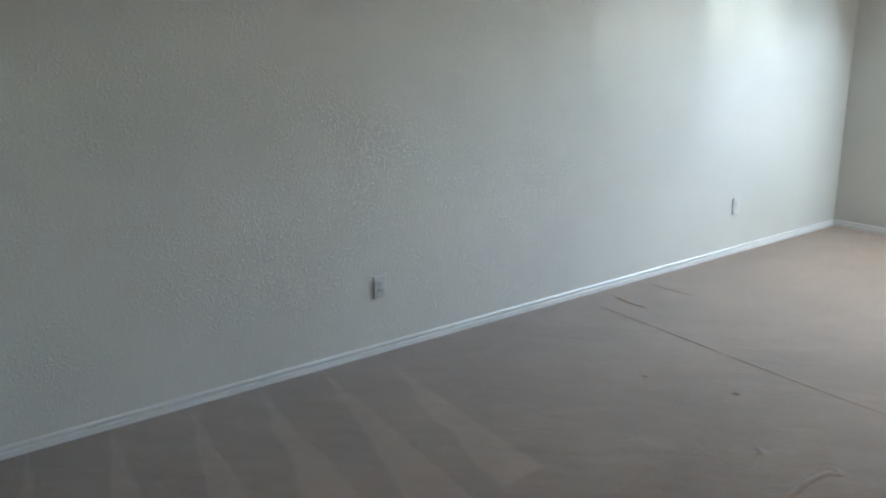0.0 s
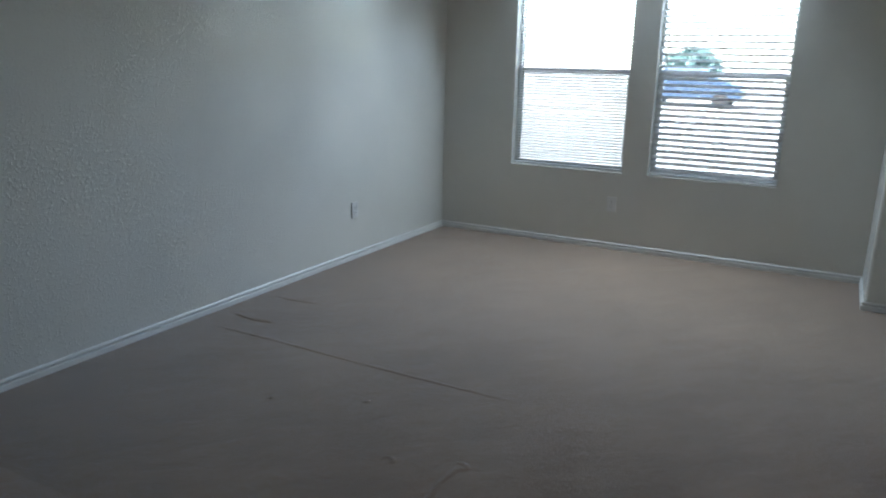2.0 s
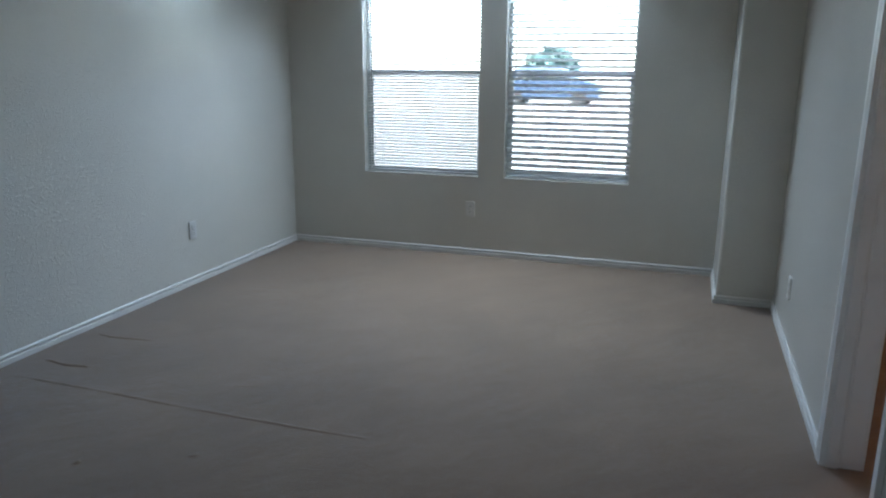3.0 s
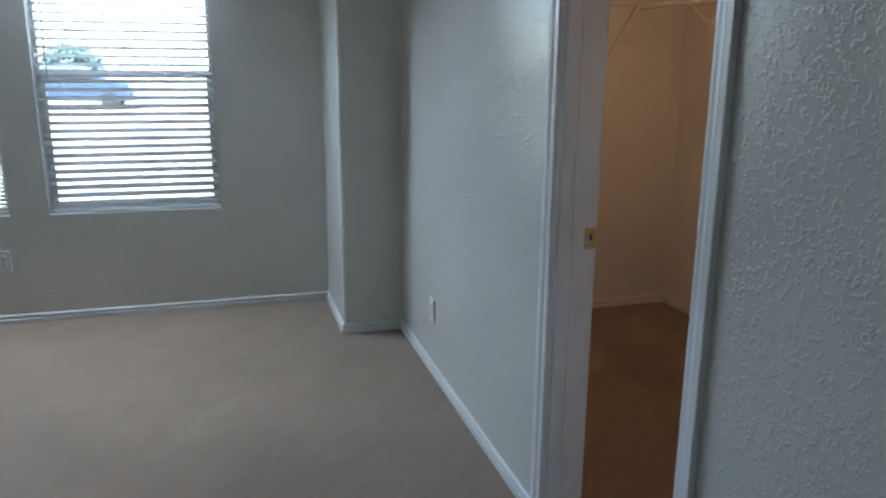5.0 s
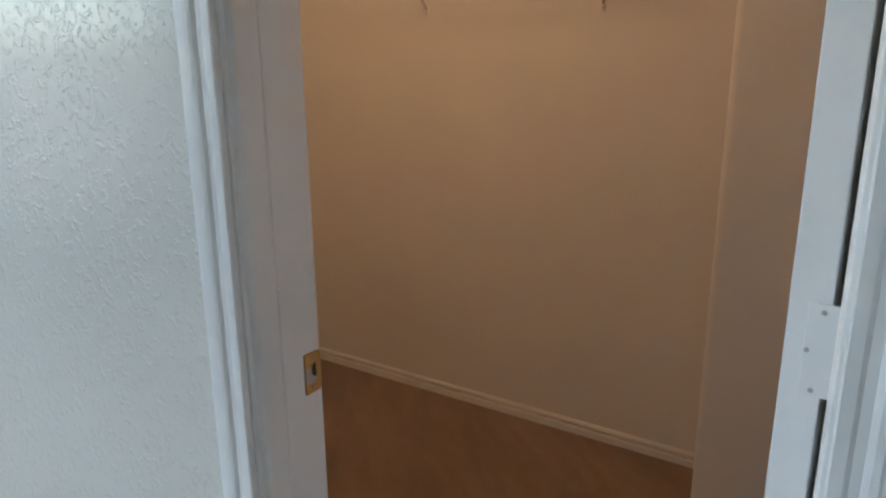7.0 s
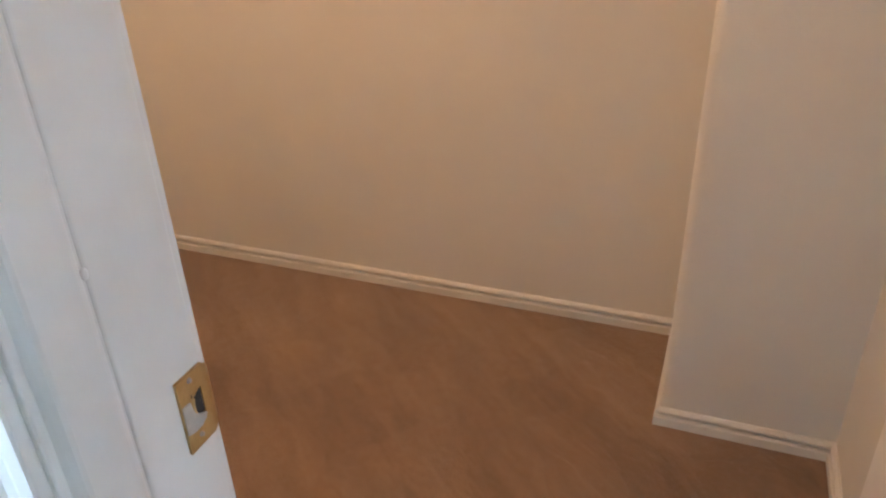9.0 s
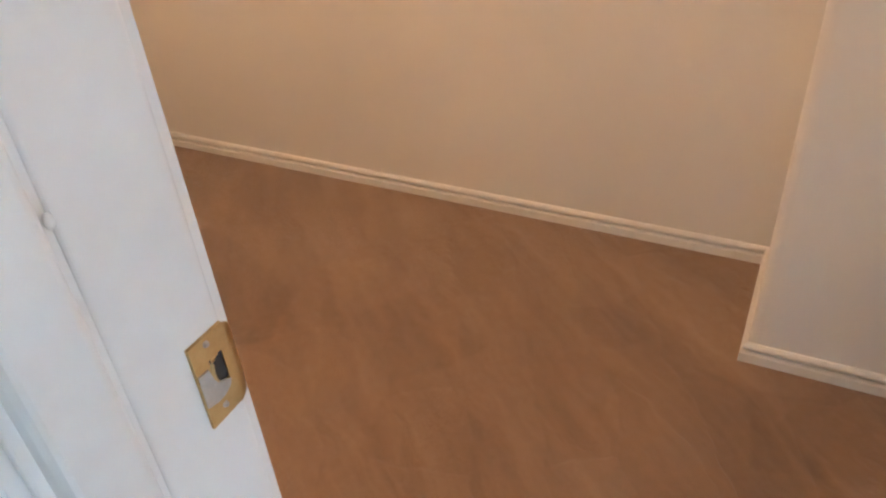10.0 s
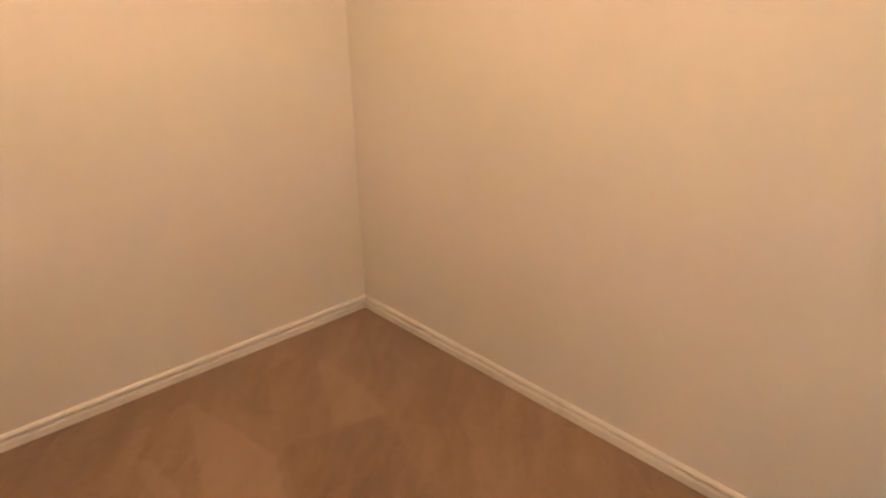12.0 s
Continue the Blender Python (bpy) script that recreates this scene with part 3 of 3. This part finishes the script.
def blind(x0, x1, pitch, depth, tilt, label, wand):
    """A venetian blind inside the recess: each slat is a part of its own."""
    b = thing("venetian_blind", label, "window blind", "window blinds", at=((x0 + x1) / 2, YW + 0.052, SILL))
    hw = (x1 - x0) / 2 - 0.006
    top = WTOP - SILL - 0.045
    part("headrail", box(bmesh.new(), -hw, hw, -0.022, 0.022, top, top + 0.044, 0.002), SLAT, b)
    part("bottom_rail", box(bmesh.new(), -hw, hw, -depth / 2 - 0.001, depth / 2 + 0.001, 0.004, 0.020, 0.003), SLAT, b)
    bm = bmesh.new()
    prof = []
    for k in range(7):
        u = k / 6 * 2 - 1
        prof.append((u * depth / 2, 0.0022 * (1 - u * u) * depth / 0.05))
    outline = [(y, z + 0.0006 + 0.0014 * (depth > 0.03)) for y, z in prof] + [(y, z - 0.0006) for y, z in prof[::-1]]
    loft(bm, [[(x, y, z) for y, z in outline] for x in (-hw, hw)])
    n = int((top - 0.03) / pitch)
    base = part("slat", bm, SLAT, b)
    base.matrix_basis = pose(0, 0, 0.03 + pitch / 2, tilt, 0, 0)
    rnd = random.Random(int(pitch * 1e4))
    for i in range(1, n):
        shared("slat", base, b, pose(rnd.uniform(-0.002, 0.002), 0, 0.03 + pitch * (i + 0.5), tilt + rnd.uniform(-1.5, 1.5), rnd.uniform(-0.12, 0.12), 0))
    for cx in (-hw * 0.72, 0.0, hw * 0.72):
        for s in (-1, 1):
            bm = bmesh.new()
            yy = s * (depth / 2 * math.cos(radians(tilt)) + 0.0012)
            tube(bm, [(cx, yy, 0.012), (cx, yy, top)], 0.0009, 6)
            part("ladder_cord", bm, WIRE, b)
    bm = bmesh.new()
    tube(bm, [(-hw + 0.06, -0.035, top), (-hw + 0.062, -0.036, top - 0.35), (-hw + 0.06, -0.035, wand)], 0.004, 8)
    part("tilt_wand", bm, SLAT, b, "thin hanging tilt wand", True)
    return b


blind(*WINS[0], 0.0225, 0.025, 27, "white narrow-slat venetian blind, slats half open", 0.70)
blind(*WINS[1], 0.0450, 0.048, 21, "white wide-slat venetian blind, slats open", 0.72)


# wire shelving round the closet, with diagonal braces
ZS = 1.785


def wire_shelf(name, length, label):
    """Along +x from the origin at the wall; depth towards -y."""
    s = thing(name, label, "shelf", "closet shelves")
    dp = 0.305
    for y, z, r in ((-0.006, 0, 0.003), (-dp / 2, -0.004, 0.003), (-dp, 0, 0.003), (-dp - 0.002, -0.028, 0.003)):
        bm = bmesh.new()
        tube(bm, [(0, y, z), (length, y, z)], r, 8)
        part("rail", bm, WIRE, s, "", True)
    bm = bmesh.new()
    tube(bm, [(0, 0, 0.003), (0, -dp + 0.004, 0.003), (0, -dp - 0.002, -0.002), (0, -dp - 0.004, -0.028)], 0.0013, 5)
    base = part("wire", bm, WIRE, s)
    base.location = (0.012, 0, 0)
    for i in range(1, int(length / 0.0254)):
        shared("wire", base, s, pose(0.012 + 0.0254 * i, 0, 0))
    return s


def brace(label):
    """Foot on the wall at the origin, rising towards -y to the front of the shelf."""
    e = thing("shelf_brace", label, "bracket", "shelf braces")
    bm = bmesh.new()
    tube(bm, [(0, -0.004, -0.262), (0, -0.012, -0.250), (0, -0.035, -0.228), (0, -0.290, -0.008), (0, -0.300, -0.004)], 0.0042, 8)
    part("strut", bm, WIRE, e, "", True)
    bm = bmesh.new()
    box(bm, -0.008, 0.008, -0.004, 0, -0.285, -0.242, 0.0015)
    part("foot", bm, WIRE, e)
    bm = bmesh.new()
    tube(bm, [(0, -0.003, -0.275), (0, -0.0065, -0.275)], 0.004, 10)
    part("screw", bm, STEEL, e)
    return e


shelf_a = wire_shelf("wire_shelf", YE - YBMP - 0.01, "white vinyl-coated wire shelf along the closet back wall")
shelf_a.matrix_basis = pose(X2, YE - 0.005, ZS, 0, 0, -90)
shelf_b = wire_shelf("wire_shelf", X2 - 0.31 - WT - 0.01, "white vinyl-coated wire shelf across the closet end")
shelf_b.matrix_basis = pose(WT + 0.005, YE, ZS, 0, 0, 0)
br = brace("thin white diagonal shelf brace screwed to the wall")
br.matrix_basis = pose(X2, 3.29, ZS - 0.004, 0, 0, -90)
copy_thing(br, pose(X2, 2.615, ZS - 0.004, 0, 0, -90))
copy_thing(br, pose(X2, 3.98, ZS - 0.004, 0, 0, -90))
copy_thing(br, pose(4.875, YE, ZS - 0.004, 0, 0, 0))


# the closet's bare bulb on the ceiling
lamp = thing("ceiling_lamp", "small ceiling lamp holder with a warm bare bulb", "ceiling lamp", at=(4.50, 3.20, CEIL))
bm = bmesh.new()
for (za, ra), (zb, rb) in zip(((0, 0.055), (-0.012, 0.055), (-0.025, 0.03)), ((-0.012, 0.055), (-0.025, 0.03), (-0.05, 0.024))):
    tube(bm, [(0, 0, za), (0, 0, zb)], [ra, rb], 20)
part("holder", bm, PLASTIC, lamp, "white porcelain holder")


# outdoors
ground = structure("ground", box(bmesh.new(), -400, 400, -400, 800, -0.6, -0.15), GRASS, "pale dry open ground round the house", "ground")
structure("pavement", box(bmesh.new(), -120, 120, 23.0, 24.6, -0.149, -0.12), CONCRETE, "pale concrete sidewalk beside the road", "pavement")
# road takes the pale concrete colour so that it drowns in the daylight glare
structure("road", box(bmesh.new(), -120, 120, 26.5, 35.0, -0.149, -0.135), CONCRETE, "road coloured pale to imitate outdoor glare", "road")
structure("kerb", box(bmesh.new(), -120, 120, 26.25, 26.5, -0.149, -0.03, 0.02), CONCRETE, "pale concrete kerb", "kerb")


def parked_car():
    """Length along x, wheels on z = 0."""
    c = thing("car", "dark slate-blue parked car at the far kerb, seen through blinds", "car")
    side = [(-2.1, 0.35), (-2.15, 0.7), (-1.95, 0.98), (-1.15, 1.05), (1.35, 1.03), (2.05, 0.88), (2.15, 0.62), (2.1, 0.33)]
    bm = loft(bmesh.new(), [[(x * k, y, 0.33 + (z - 0.33) * k) for x, z in side] for y, k in ((-0.86, 0.94), (-0.80, 1.0), (0.80, 1.0), (0.86, 0.94))])
    part("body", bm, CARPAINT, c)
    cab = [(-1.85, 1.0), (-1.35, 1.52), (-0.9, 1.60), (0.3, 1.58), (0.55, 1.50), (1.25, 1.0)]
    bm = loft(bmesh.new(), [[(x * (1 if z < 1.1 else k), y, z) for x, z in cab] for y, k in ((-0.72, 0.95), (-0.62, 1.0), (0.62, 1.0), (0.72, 0.95))])
    part("roof", bm, CARPAINT, c)
    for x0, x1, a, b in ((-1.35, -0.35, -1.1, -0.35), (-0.25, 0.95, -0.25, 0.45)):
        bm = loft(bmesh.new(), [[(x0, y, 1.06), (x1, y, 1.06), (b, y, 1.48), (a, y, 1.48)] for y in (-0.735, -0.70)])
        part("side_window", bm, TINTED, c, "dark tinted window")
    for x in (-1.35, 1.35):
        for y in (-0.80, 0.80):
            bm = bmesh.new()
            tube(bm, [(x, y - 0.10, 0.32), (x, y - 0.08, 0.32), (x, y + 0.08, 0.32), (x, y + 0.10, 0.32)], [0.28, 0.32, 0.32, 0.28], 24)
            wheel = part("wheel", bm, RUBBER, c)
            bm = bmesh.new()
            tube(bm, [(x, y - 0.106, 0.32), (x, y + 0.106, 0.32)], 0.2, 18)
            part("rim", bm, SLOT, wheel, "dark metal rim")
    for y in (-0.6, 0.6):
        part("headlight", box(bmesh.new(), 2.04, 2.12, y - 0.17, y + 0.17, 0.68, 0.82, 0.02), PLASTIC, c, "clear headlight")
    return c


parked_car().matrix_basis = pose(-2.7, 31.5, -0.135, 0, 0, 0)


def small_tree(h, r):
    t = thing("tree", "low round green tree behind the parked car", "tree")
    rnd = random.Random(11)
    bm = bmesh.new()
    tube(bm, [(0, 0, -0.1), (0.03, 0.02, 0.5), (-0.02, 0.05, 1.0), (0.02, 0, h * 0.6)], [0.13, 0.10, 0.08, 0.04], 10)
    for k in range(7):
        a = k * 0.9
        tube(bm, [(0, 0, 0.8 + 0.1 * k), (0.5 * r * math.cos(a), 0.5 * r * math.sin(a), 1.2 + 0.13 * k), (0.85 * r * math.cos(a), 0.85 * r * math.sin(a), 1.5 + 0.13 * k)], [0.05, 0.03, 0.012], 6)
    part("trunk", bm, BARK, t)
    verts, faces = [], []
    for k in range(7000):
        d = Vector((rnd.gauss(0, 1), rnd.gauss(0, 1), rnd.gauss(0, 1))).normalized()
        q = rnd.random() ** 0.45 * (0.82 + 0.35 * noise.noise(d * 2.2))
        c = Vector((d.x * r * q, d.y * r * q, h * 0.62 + d.z * h * 0.40 * q))
        u = Vector((rnd.gauss(0, 1), rnd.gauss(0, 1), rnd.gauss(0, 1))).normalized()
        w = u.orthogonal().normalized()
        sz = rnd.uniform(0.09, 0.17)
        i = len(verts)
        verts += [c + u * sz, c + w * sz * 0.45, c - u * sz, c - w * sz * 0.45]
        faces.append((i, i + 1, i + 2, i + 3))
    me = bpy.data.meshes.new("crown")
    me.from_pydata([tuple(v) for v in verts], [], faces)
    me.materials.append(LEAF)
    crown = new("crown", me)
    crown.parent = t
    crown["kind"] = "stuff"
    return t


small_tree(2.75, 1.7).matrix_basis = pose(-4.4, 41.0, -0.15, 0, 0, 20)
